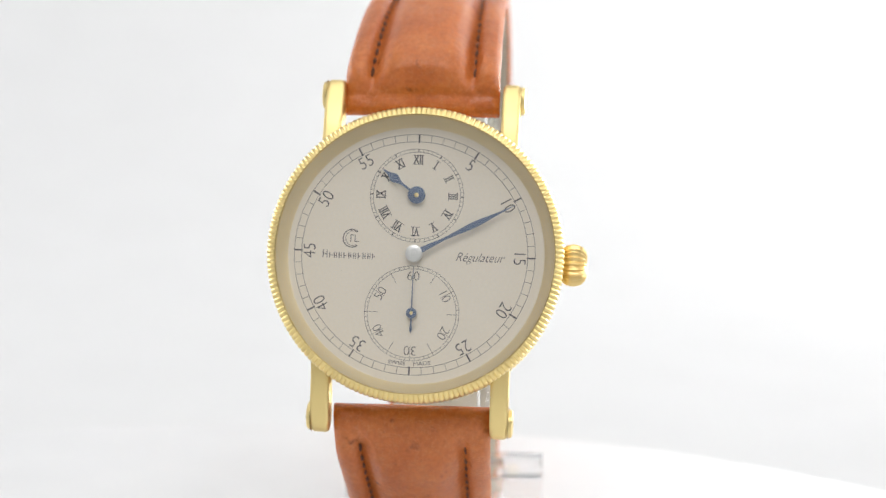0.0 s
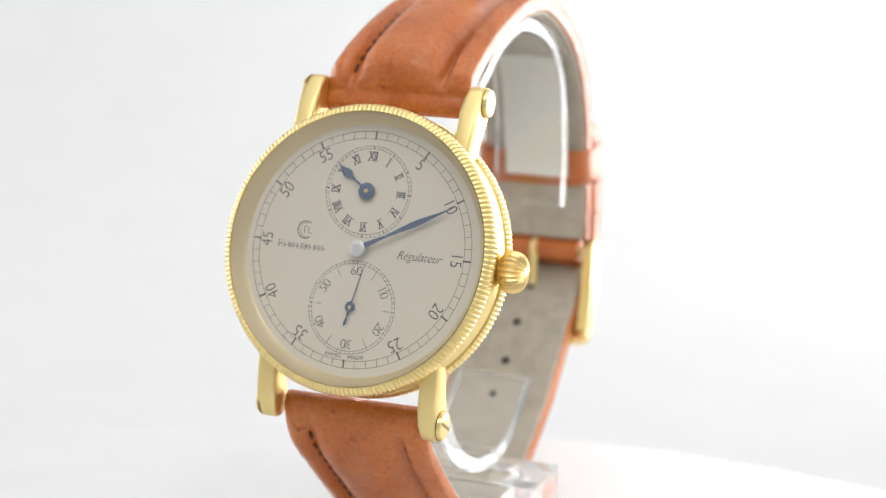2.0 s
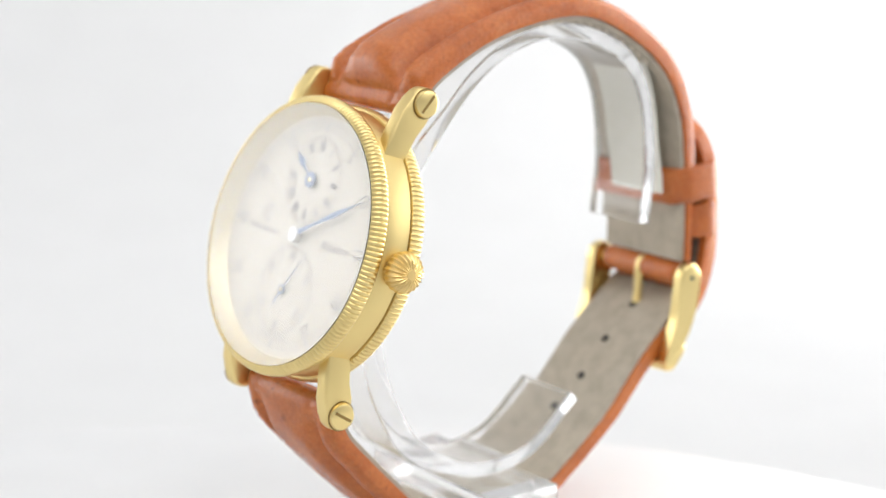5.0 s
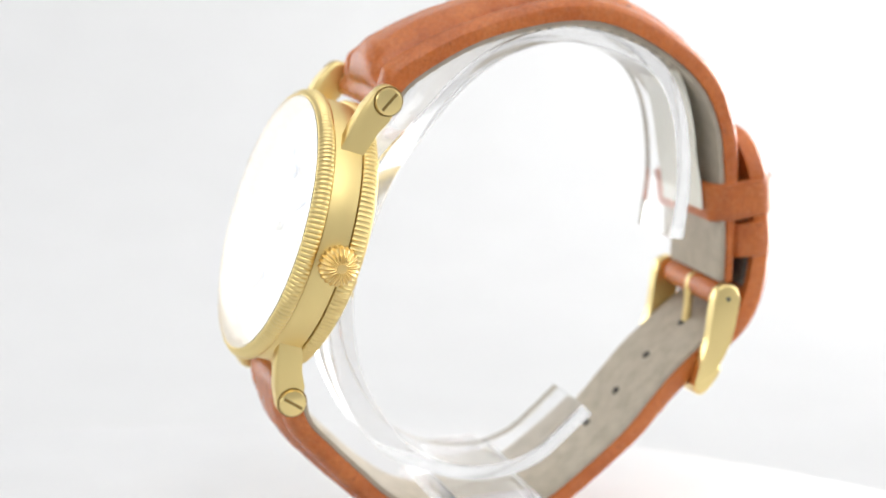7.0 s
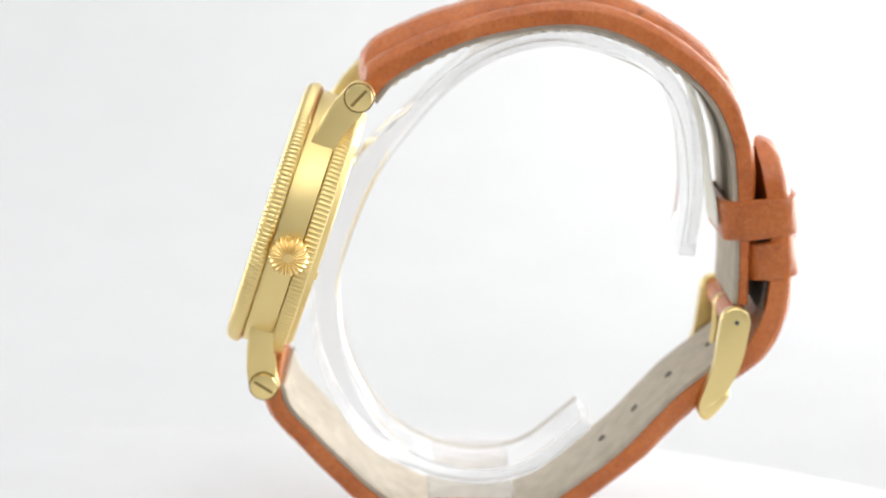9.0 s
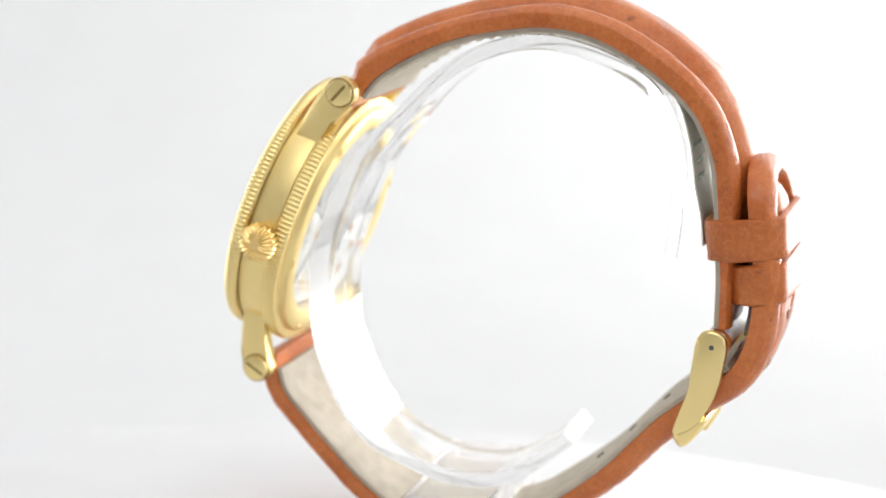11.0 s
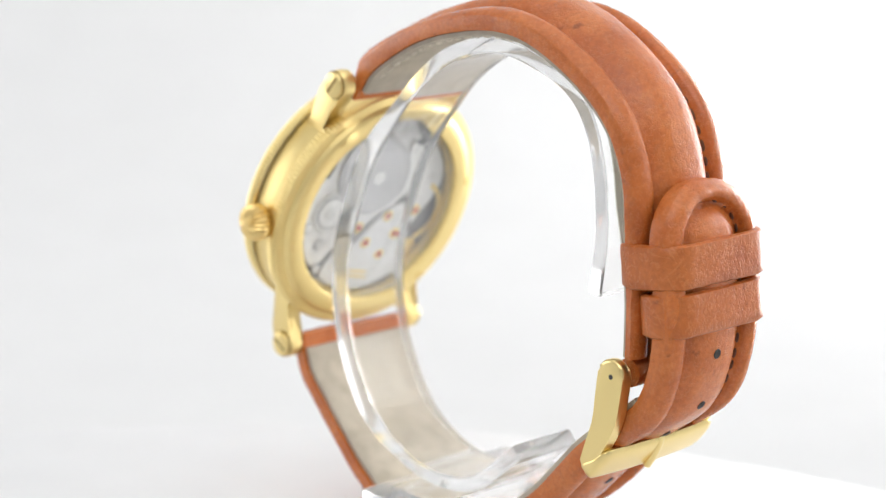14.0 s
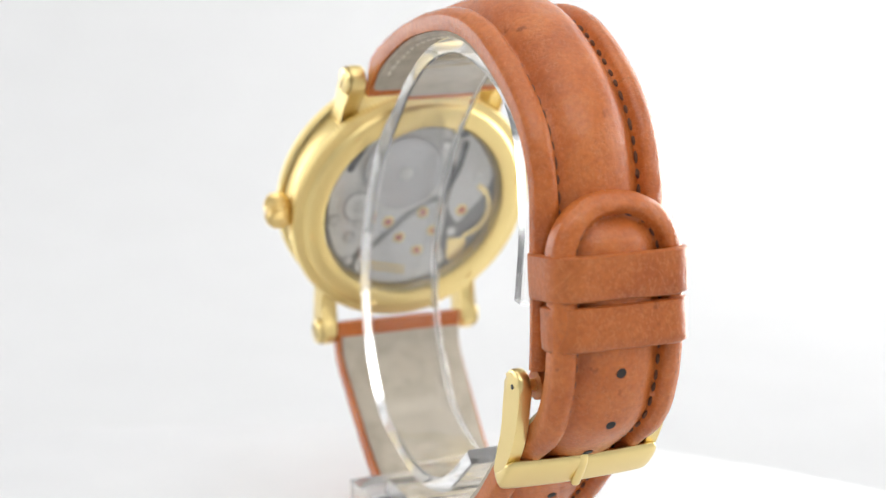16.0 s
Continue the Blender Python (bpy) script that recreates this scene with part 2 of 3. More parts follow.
def case_parts():
    seg = 180 * 8
    flute = [0, 0.6, 1, 1, 1, 1, 1, 0.9, 0.5, 0, 0, 0, 0, 0]
    prof = [(18.6, 0.35), (18.95, 0.5), (19.12, 0.8), (19.17, 1.2), (19.12, 1.6), (18.95, 2.0), (18.62, 2.33), (18.25, 2.53), (18.05, 2.6),
            (17.96, 2.56), (17.9, 2.48), (17.86, 2.35), (17.82, 2.2), (17.8, 2.1)]
    bezel = part("bezel", lathe(prof, seg, wave=lambda k, i: -0.15 * flute[i] * (1 - abs(math.sin(math.pi * k / 8))) ** 1.4), GOLD, watch, "fluted gold bezel", BODY)
    part("rehaut", lathe([(17.84, 2.2), (17.7, 1.9), (17.2, 1.0), (16.78, 0.22), (16.6, 0.06), (16.55, 0.015)], 128), REHAUT, bezel, "sloping champagne gold inner ring")
    part("case_band", lathe([(17.0, 0.32), (18.4, 0.32), (18.5, 0.2), (18.5, -3.5), (18.4, -3.6), (14, -3.6)], 128), GOLD_SATIN, watch, "brushed gold case side", BODY)
    rim = [(17.8, -3.62), (18.7, -3.75), (18.95, -4.1), (18.95, -5.2), (18.75, -5.6), (18.1, -5.75), (17.6, -5.78), (17.4, -6.0), (17.25, -6.4), (16.9, -6.62),
           (14.9, -6.66), (14.5, -6.5), (14.3, -6.1), (13.9, -4.2)]
    mill = [0, 0.5, 1, 1, 0.6, 0, 0, 0, 0, 0, 0, 0, 0, 0]
    back = part("case_back", lathe(rim, seg, wave=lambda k, i: -0.15 * mill[i] * (1 - abs(math.sin(math.pi * k / 8))) ** 1.4), GOLD_SATIN, watch, "fluted gold case back ring", BODY)
    for a in range(6):
        ang = radians(60 * a + 50)
        bm = bmesh.new()
        bmesh.ops.create_cube(bm, size=1, matrix=Matrix.Rotation(ang, 4, "Z") @ Matrix.Translation((16.75, 0, -6.3)) @ Matrix.Rotation(radians(-45), 4, "Y") @ Matrix.Diagonal((1.1, 1.2, 0.5, 1)))
        part("key_notch", bm, GOLD_DEEP, back)
    glass = part("crystal", lathe([(0.0, 2.95), (6, 2.93), (12, 2.86), (16.5, 2.73), (17.9, 2.64), (17.9, 2.36), (16.5, 2.43), (12, 2.53), (6, 2.58), (0.0, 2.6)], 96), CRYSTAL, watch,
                 "clear domed watch crystal", BODY)
    glass.visible_shadow = False
    glass = part("back_crystal", lathe([(0.0, -5.6), (14.15, -5.6), (14.15, -6.1), (0.0, -6.1)], 96), CRYSTAL, watch, "clear case back window", BODY)
    glass.visible_shadow = False


case_parts()


def crown():
    n = 22
    prof = [(0.0, 3.85), (0.7, 3.8), (0.75, 3.7), (1.3, 3.68), (2.0, 3.45), (2.5, 2.95), (2.75, 2.35), (2.8, 1.75), (2.65, 1.05), (2.3, 0.5), (1.7, 0.25), (1.2, 0.15), (1.2, -0.8)]
    cut = [0, 0, 0.25, 0.6, 0.8, 1, 1, 1, 1, 0.8, 0.2, 0, 0]
    prof = [(0.88 * a, 0.9 * b) for a, b in prof]
    bm = lathe(prof, n * 8, wave=lambda k, i: -0.28 * cut[i] * abs(math.cos(math.pi * k / 8)) ** 2.2)
    at = BODY @ Matrix.Translation((18.6 * MM, -0.35 * MM, -2.4 * MM)) @ Matrix.Rotation(radians(90), 4, "Y")
    part("crown", bm, GOLD_DEEP, watch, "onion-shaped ribbed gold crown", at)


crown()


def lug(side, end):
    edge = [(9.5, -0.35), (13.5, -0.45), (16.7, -0.8), (19.6, -1.7), (21.6, -2.65)]
    edge += [(21.2 + 2.1 * math.cos(a), -4.7 + 2.1 * math.sin(a)) for a in np.linspace(radians(60), radians(-110), 12)]
    edge += [(18.9, -5.2), (17.0, -4.2), (14.5, -3.5), (9.5, -3.4)]
    bm = extrude([(v, n) for v, n in edge], 10.45, 12.8, 0.55)
    for v in bm.verts:
        a, n, x = v.co
        v.co = (side * x, end * a, n)
    ob = part("lug", bm, GOLD_SATIN, watch, "curved brushed gold lug", CASE, smooth=50)
    bm = lathe([(0.0, 0.62), (1.45, 0.6), (1.75, 0.48), (1.86, 0.25), (1.86, -0.6)], 40)
    screw = part("screw", bm, GOLD, ob, "slotted gold lug screw")
    at = Matrix.Translation((side * 12.85 * MM, end * 21.2 * MM, -4.7 * MM)) @ Matrix.Rotation(radians(90 * side), 4, "Y") @ Matrix.Rotation(radians(25 + 40 * end), 4, "Z")
    screw.matrix_local = at
    # slot and groove are raised dark strips, their shade put into the colour
    bm = bmesh.new()
    bmesh.ops.create_cube(bm, size=1, matrix=Matrix.Translation((0, 0, 0.6)) @ Matrix.Diagonal((2.9, 0.4, 0.06, 1)))
    slot = part("screw_slot", bm, SLOT_SHADE, ob)
    slot.matrix_local = at
    seat = part("screw_seat", lathe([(1.8, 0.0), (1.84, 0.05), (2.02, 0.05), (2.06, 0.0)], 40), SLOT_SHADE, ob)
    seat.matrix_local = at


for side in (1, -1):
    for end in (1, -1):
        lug(side, end)


# ---- dial ----
def bar(bm, x0, y0, x1, y1, w, z=0.02):
    d = Vector((x1 - x0, y1 - y0)).normalized()
    n = Vector((-d.y, d.x)) * w / 2
    q = [(x0 + n.x, y0 + n.y), (x1 + n.x, y1 + n.y), (x1 - n.x, y1 - n.y), (x0 - n.x, y0 - n.y)]
    return extrude(q[::-1], 0.0, z, bm=bm)


def ring(bm, r, w, cx=0.0, cy=0.0, z=0.02, seg=120, a0=0.0, a1=360.0):
    n = max(3, int(seg * (a1 - a0) / 360))
    full = a1 - a0 >= 360
    pts = [radians(a0 + (a1 - a0) * k / n) for k in range(n if full else n + 1)]
    a = [bm.verts.new((cx + (r - w / 2) * math.cos(t), cy + (r - w / 2) * math.sin(t), z)) for t in pts]
    b = [bm.verts.new((cx + (r + w / 2) * math.cos(t), cy + (r + w / 2) * math.sin(t), z)) for t in pts]
    for k in range(n):
        j = (k + 1) % len(pts)
        bm.faces.new((a[k], b[k], b[j], a[j]))


def polar(r, deg, cx=0.0, cy=0.0):
    return cx + r * math.sin(radians(deg)), cy + r * math.cos(radians(deg))


HY, SY = 7.6, -7.63      # centres of the small hour and seconds circles


def dial():
    plate = part("dial", lathe([(0.0, 0.0), (17.0, 0.0), (17.0, -0.4), (0.0, -0.4)], 96), DIAL, watch, "silvered cream regulator dial", CASE, smooth=30)
    bm = bmesh.new()
    ring(bm, 15.55, 0.06)
    ring(bm, 14.6, 0.06)
    for k in range(60):
        five = k % 5 == 0
        bar(bm, *polar(14.45 if five else 14.6, 6 * k), *polar(15.6 if five else 15.55, 6 * k), 0.2 if five else 0.055)
    part("minute_track", bm, INK, plate, "printed black minute track", smooth=0)
    bm = bmesh.new()
    ring(bm, 6.05, 0.05, 0, HY)
    ring(bm, 5.65, 0.05, 0, HY)
    for k in range(60):
        bar(bm, *polar(5.65, 6 * k, 0, HY), *polar(6.05, 6 * k, 0, HY), 0.14 if k % 5 == 0 else 0.045)
    part("hour_track", bm, INK, plate, "printed small hour circle", smooth=0)
    bm = bmesh.new()
    ring(bm, 6.1, 0.05, 0, SY)
    ring(bm, 5.72, 0.05, 0, SY)
    for k in range(60):
        bar(bm, *polar(5.72, 6 * k, 0, SY), *polar(6.1, 6 * k, 0, SY), 0.045)
    for k in range(12):
        bar(bm, *polar(4.4 if k % 2 else 4.2, 30 * k, 0, SY), *polar(6.1, 30 * k, 0, SY), 0.055)
    part("seconds_track", bm, INK, plate, "printed small seconds circle", smooth=0)
    local = lambda x, y, turn, z=0.015: Matrix.Translation((x * MM, y * MM, z * MM)) @ Matrix.Rotation(radians(-turn), 4, "Z")
    for k in range(1, 12):
        if k != 6:
            words(str(5 * k), 2.3, INK, plate, local(*polar(13.5, 30 * k), 30 * k), name="minute_numeral", bold=-0.025, squeeze=0.88)
    for k, text in enumerate("XII I II III IV V VI VII VIII IX X XI".split()):
        words(text, 1.6, INK, plate, local(*polar(4.65, 30 * k, 0, HY), 30 * k), name="hour_numeral", bold=0.035, squeeze=0.66)
        wide = 0.15 + 0.13 * sum({"I": 1.0, "V": 2.2, "X": 2.2}[c] for c in text)
        bm = bmesh.new()
        for y in (-0.56, 0.56):
            bar(bm, -wide, y, wide, y, 0.075)
        serif = part("numeral_serif", bm, INK, plate, smooth=0)
        serif.matrix_local = local(*polar(4.65, 30 * k, 0, HY), 30 * k)
    for k, text in enumerate("60 10 20 30 40 50".split()):
        words(text, 1.75, INK, plate, local(*polar(4.75, 60 * k, 0, SY), 60 * k), name="seconds_numeral", bold=-0.03, squeeze=1.0)
    words("SWISS", 0.68, INK, plate, local(-1.65, -14.03, 6), name="lettering", squeeze=1.25)
    words("MADE", 0.68, INK, plate, local(1.6, -14.03, -6), name="lettering", squeeze=1.25)
    words("R\u00e9gulateur", 1.65, INK, plate, local(8.35, -0.2, 0), name="lettering", shear=0.45, bold=-0.015, squeeze=0.86)
    bm = bmesh.new()
    x = -11.85
    for k in range(11):
        w, h = (0.72, 1.05) if k == 0 else (0.5, 0.74)
        bar(bm, x + 0.04, -0.48 + (h - 0.74) / 2 - 0.05, x + w - 0.1, -0.48 + (h - 0.74) / 2 - 0.05, 0.09)
        bar(bm, x + 0.06, -0.85, x + 0.06, -0.85 + h, 0.11)
        if k % 3 != 1:
            bar(bm, x + w - 0.16, -0.85, x + w - 0.16, -0.85 + h, 0.07)
        x += w + 0.12
    part("maker_mark", bm, INK, plate, "row of small black strokes printed on the dial", smooth=0)
    bm = bmesh.new()
    ring(bm, 1.15, 0.13, -8.15, 1.75, a0=50, a1=310)
    ring(bm, 0.95, 0.06, -8.0, 1.75, a0=60, a1=300)
    bar(bm, -8.3, 1.3, -8.3, 2.25, 0.1)
    bar(bm, -8.3, 2.2, -7.9, 2.2, 0.07)
    bar(bm, -7.75, 1.35, -7.75, 2.2, 0.08)
    bar(bm, -7.75, 1.35, -7.25, 1.35, 0.07)
    part("emblem", bm, INK, plate, "small black round emblem", smooth=0)


dial()


def hand_mesh(widths, z, hub, thick=0.12):
    up = [(w, r) for r, w in widths]
    bm = extrude(([(-w, r) for w, r in up] + up[::-1])[::-1], z, z + thick, 0.03)
    if hub:
        extrude(circle(0, 0, hub, 32), z - 0.05, z + thick + 0.08, 0.04, bm)
    return bm


def hands_on_dial():
    bm = hand_mesh([(0.8, 0.12), (2.4, 0.16), (2.9, 0.26), (3.3, 0.52), (3.7, 0.6), (4.1, 0.46), (4.5, 0.22), (5.6, 0.03)], 0.5, 1.12)
    part("hour_hand", bm, BLUED, watch, "blued steel hour pointer", on_dial(0, HY, 0, -54.3))
    part("hand_stud", lathe([(0.0, 0.86), (0.25, 0.82), (0.3, 0.7)], 20), GOLD, watch, "", on_dial(0, HY))
    bm = hand_mesh([(0.7, 0.3), (1.2, 0.36), (2.2, 0.3), (4.2, 0.17), (6.2, 0.26), (8.2, 0.4), (9.6, 0.36), (11.5, 0.18), (14.3, 0.03)], 0.9, 0.0)
    part("minute_hand", bm, BLUED, watch, "blued steel minute pointer", on_dial(0, 0, 0, 62.4))
    part("hand_hub", lathe([(0.0, 1.22), (0.3, 1.22), (0.34, 1.12), (0.42, 1.12), (0.46, 1.16), (1.0, 1.16), (1.08, 1.1), (1.08, 0.3)], 40), STEEL, watch, "polished steel centre cap", on_dial(0, 0))
    bm = hand_mesh([(-2.55, 0.03), (-2.3, 0.16), (-1.9, 0.18), (-1.5, 0.07), (0, 0.1), (2, 0.075), (5.9, 0.03)], 0.45, 0.68, 0.08)
    ob = part("seconds_hand", bm, BLUED, watch, "blued steel seconds pointer", on_dial(0, SY))
    part("hand_stud", lathe([(0.0, 0.75), (0.2, 0.72), (0.24, 0.6)], 20), GOLD, watch, "", on_dial(0, SY))
    return ob


seconds_hand = hands_on_dial()


# ---- movement behind the back window ----
def movement():
    base = part("movement", lathe([(0.0, -4.0), (13.95, -4.0), (13.95, -3.6), (0.0, -3.6)], 64), NICKEL, watch, "nickel watch movement", CASE, smooth=30)

    def plate(name, outline, z0, z1, mat, label=""):
        return part(name, extrude([(x, y) for x, y in outline], -z1, -z0, 0.05), mat, base, label)

    def blob(pts, n=60):
        return [tuple(q) for q in curve_points(list(pts) + [pts[0]], n)[0][:-1]]

    def gear(cx, cy, r, teeth, z0, z1, mat, label):
        pts = []
        for k in range(teeth * 2):
            q = r if k % 2 else r * 0.93
            pts.append((cx + q * math.cos(math.pi * k / teeth), cy + q * math.sin(math.pi * k / teeth)))
        plate("wheel", pts, z0, z1, mat, label)

    # base plate coloured dark for the shade between the bridges
    plate("movement_ground", circle(0, 0, 13.8, 64), 4.0, 4.05, SHADE_STEEL, "movement plate, shaded grey between the bridges")
    plate("barrel_bridge", blob([(13.2, -2.5), (13.0, 4), (9.6, 9.4), (4, 13), (-3, 13.2), (-5.5, 10), (-5, 4), (-2.2, 1.2), (1.6, -0.8), (5.6, -4.6), (9.4, -8.6), (11.6, -7)]), 4.05, 4.35, NICKEL, "striped nickel bridge")
    plate("train_bridge", blob([(4.6, -5.2), (1.4, -2.2), (-2.4, 0.6), (-5.4, 0.2), (-5.8, -4), (-5.6, -8), (-6.4, -11.2), (0, -13.3), (5, -12.6), (8.4, -10)]), 4.05, 4.4, NICKEL, "striped nickel bridge")
    plate("balance_cock", blob([(-5.8, 8.5), (-6.6, 4), (-6.2, -1), (-8, -4.2), (-9.4, -2.6), (-11.6, 0), (-12.8, 4), (-10, 9), (-7.5, 11)]), 4.05, 4.45, NICKEL, "nickel balance cock")
    plate("dial_foot_plate", blob([(-7, -7), (-10, -7.4), (-9.6, -9.6), (-7.4, -11)], 30), 4.05, 4.25, GOLD, "gilt small plate")
    gear(2.4, 6.3, 6.2, 80, 4.35, 4.6, GREY_STEEL, "large grey ratchet wheel")
    plate("wheel_stud", circle(2.4, 6.3, 1.1, 24), 4.6, 4.75, NICKEL)
    gear(8.7, 0.3, 3.3, 46, 4.35, 4.55, STEEL, "steel crown wheel")
    plate("wheel_seat", circle(8.7, 0.3, 2.5, 30), 4.55, 4.6, SHADE_STEEL)
    plate("wheel_ring", circle(8.7, 0.3, 2.3, 30), 4.6, 4.68, NICKEL)
    plate("wheel_stud", circle(8.7, 0.3, 1.1, 24), 4.68, 4.8, STEEL)
    # the wheel's shadow, laid on the bridge as a dark crescent
    plate("wheel_shadow", blob([(10.2, 6.2), (8.8, 9.0), (8.0, 10.6), (8.9, 10.4), (10.3, 8.4), (11.2, 6.4)], 30), 4.36, 4.4, DARK_METAL)
    bm = bmesh.new()
    for z in (-4.5, -4.7):
        ring(bm, 4.6, 0.7, -8.4, -2.0, z, 60, 120, 260)
    part("balance_wheel", bm, GOLD, base, "gilt balance wheel rim")
    for x, y in ((2.1, -4.9), (-1.3, -0.9), (-1.2, -7.7), (-8.5, -2.0), (-3.4, -4.2), (4.2, -2.0)):
        plate("jewel_setting", circle(x, y, 0.95, 20), 4.4, 4.5, GOLD, "gilt jewel setting")
        plate("jewel", circle(x, y, 0.5, 16), 4.5, 4.56, RUBY)
    plate("lever", blob([(-8.2, 9.6), (-7.2, 9.9), (-6.6, 6.0), (-4.6, 1.4), (-5.2, 0.8), (-7.2, 4.6)], 40), 4.46, 4.6, DARK_METAL, "dark steel lever")
    plate("lever", blob([(-4.4, 10.8), (-4.2, 11.5), (-7.6, 11.2), (-7.4, 10.6)], 24), 4.4, 4.5, DARK_METAL, "dark steel spring")
    for x, y in ((12.4, -1.7), (9.7, -4.9), (9.4, -9.0), (-3.6, 10.6), (-10.4, 3.6), (-7.2, -5.6)):
        plate("movement_screw", circle(x, y, 0.75, 18), 4.4, 4.55, STEEL)
        plate("screw_recess", circle(x, y, 0.95, 18), 4.36, 4.42, SHADE_STEEL)
    for k in range(2):
        plate("engraving", [(6.4 - k * 0.6, -9.0 - k * 1.1), (0.4, -10.6 - k * 0.9), (0.4, -11.0 - k * 0.9), (6.2 - k * 0.6, -9.5 - k * 1.1)], 4.4, 4.43, GOLD, "gilt engraved strip")


movement()


# ---- strap ----
def strap_mesh(path, n, half, centre, edge, pad, tip=0.0, blunt=2.0, turn=1):
    """Padded strap swept along the inner line path (y, z); half, centre, edge and pad are functions of 0..1 along it."""
    c, g = curve_points(path, n)
    bm = bmesh.new()
    us = np.r_[-1, -0.985, -0.95, -0.9, -0.84, -0.77, -0.71, -0.67, -0.64, -0.61, -0.57, -0.5, np.linspace(-0.4, 0.4, 9), 0.5, 0.57, 0.61, 0.64, 0.67, 0.71, 0.77, 0.84, 0.9, 0.95, 0.985, 1]
    rings, tops = [], []
    for i in range(n):
        t = g[i] / g[-1]
        d = c[min(i + 1, n - 1)] - c[max(i - 1, 0)]
        d = d / np.linalg.norm(d)
        nn = turn * np.array([-d[1], d[0]])
        w, x0, te, bc = half(t), centre(t), edge(t), pad(t)
        k = 1.0
        if g[i] < blunt:
            k = 0.35 + 0.65 * math.sqrt(max(0.0, 1 - (1 - g[i] / blunt) ** 2))
        left = g[-1] - g[i]
        if tip and left < tip:
            q = max(0.02, math.sqrt(max(0.0, 1 - (1 - left / tip) ** 2)))
            w *= q
            if left < 2.2:
                k *= 0.45 + 0.55 * math.sqrt(max(0.0, 1 - (1 - left / 2.2) ** 2))
        top = []
        for u in us:
            a = abs(u)
            # side rolls are of one width, so the seam runs parallel to the edge
            gdist = (1 - a) * w
            if tip and left < tip:
                w0 = half(t)
                gdist = (1 - math.sqrt((u * w / w0) ** 2 + (1 - left / tip) ** 2)) * w0
            seam = 0.36 * half(0.5)
            dip = 0.48 * min(1, max(0, (g[i] - 2.2) / 2.6))
            if gdist < seam:
                v = gdist / seam
                h = te * (0.30 + 0.70 * math.sin(math.pi * min(1, v * 0.66 + 0.05)) ** 0.42) if v < 0.7 else te * (1 - dip * ((v - 0.7) / 0.3) ** 2)
            else:
                v = min(1.0, (gdist - seam) / max(0.3, 0.6 * half(0.5)))
                v = max(0.0, v - 0.07) / 0.93
                h = te * (1 - dip) + (bc + dip * te) * (1 - (1 - v) ** 2.8)
            # creases across the padding near the lug and in the seam channels
            h += 0.24 * math.exp(-g[i] / 8) * noise.noise(Vector((u * w * 0.9, g[i] * 1.1, 1.0)))
            h += 0.10 * noise.noise(Vector((u * w * 0.35, g[i] * 0.16, 3.0))) + 0.07 * noise.noise(Vector((u * w * 1.1, g[i] * 0.5, 7.0)))
            if abs(gdist - seam) < 1.6:
                h += 0.10 * noise.noise(Vector((u * w * 1.6, g[i] * 1.3, 5.0)))
            top.append((x0 + u * w, h * k))
        ringv = [root(x, *(c[i] + nn * h)) for x, h in top]
        ringv += [root(x0 + u * w, *(c[i] + nn * 0.0)) for u in (0.98, 0.5, 0, -0.5, -0.98)]
        rings.append(ringv)
        tops.append((c[i], nn, w, x0, te, k))
    loft(bm, rings)
    return bm, tops, g


def stitch_row(tops, g, side, start, stop, pitch=1.9, inside=False, seam=3.35):
    bm = bmesh.new()
    s = start
    while s < stop:
        i = int(np.searchsorted(g, s))
        j = min(len(g) - 1, int(np.searchsorted(g, s + 1.15)))
        a, b = tops[i], tops[j]
        pts = []
        for (c, nn, w, x0, te, k), lift in ((a, 0.14), (b, 0.14)):
            x = x0 + side * (w - seam)
            if inside:
                pts.append(root(x0 + side * (w - 1.7), *(c - nn * 0.82)))
            else:
                pts.append(root(x, *(c + nn * (te * 0.53 + lift))))
        d = (pts[1] - pts[0])
        m = Matrix.Translation((pts[0] + pts[1]) / 2) @ d.to_track_quat("Z", "X").to_matrix().to_4x4()
        bmesh.ops.create_uvsphere(bm, u_segments=8, v_segments=5, radius=1, matrix=m @ Matrix.Diagonal((0.27, 0.27, d.length * 0.56, 1)))
        s += pitch
    return bm


def lining_mesh(path, n, half, centre, thick=0.75, gap=0.05, turn=1):
    c, g = curve_points(path, n)
    bm = bmesh.new()
    rings = []
    for i in range(n):
        t = g[i] / g[-1]
        d = c[min(i + 1, n - 1)] - c[max(i - 1, 0)]
        d = d / np.linalg.norm(d)
        nn = turn * np.array([-d[1], d[0]])
        w, x0 = half(t) - 0.6, centre(t)
        rings.append([root(x0 + u * w, *(c[i] - nn * (gap + h))) for u, h in ((-1, 0), (-0.5, 0), (0, 0), (0.5, 0), (1, 0), (1, thick * 0.8), (0.95, thick), (0.4, thick), (-0.4, thick), (-0.95, thick), (-1, thick * 0.8))])
    loft(bm, rings)
    return bm


lerp = lambda a, b: (lambda t: a + (b - a) * t)
UPPER = [(-11.4, -37.5), (-10.3, -36.0), (-7.4, -32.8), (0.3, -28.6), (7.9, -26.4), (16.2, -25.5), (23.0, -26.8), (30.8, -31.0), (36.0, -35.8), (38.7, -41.5), (39.5, -46.7), (39.9, -52.0), (40.3, -58.0), (40.3, -64.0)]
LOWER = [(-23.2, -73.9), (-23.3, -76.2), (-22.3, -79.5), (-19.0, -83.3), (-15.0, -87.5), (-10.3, -92.0), (-4.0, -96.0), (4.0, -97.2), (12.0, -95.3), (18.5, -90.9), (24.8, -85.7), (28.7, -81.5), (32.5, -77.4),
         (37.5, -73.2), (42.0, -69.6), (44.0, -65.0), (44.6, -60.0), (44.4, -55.0), (43.6, -49.0), (42.7, -43.6), (42.4, -42.0)]


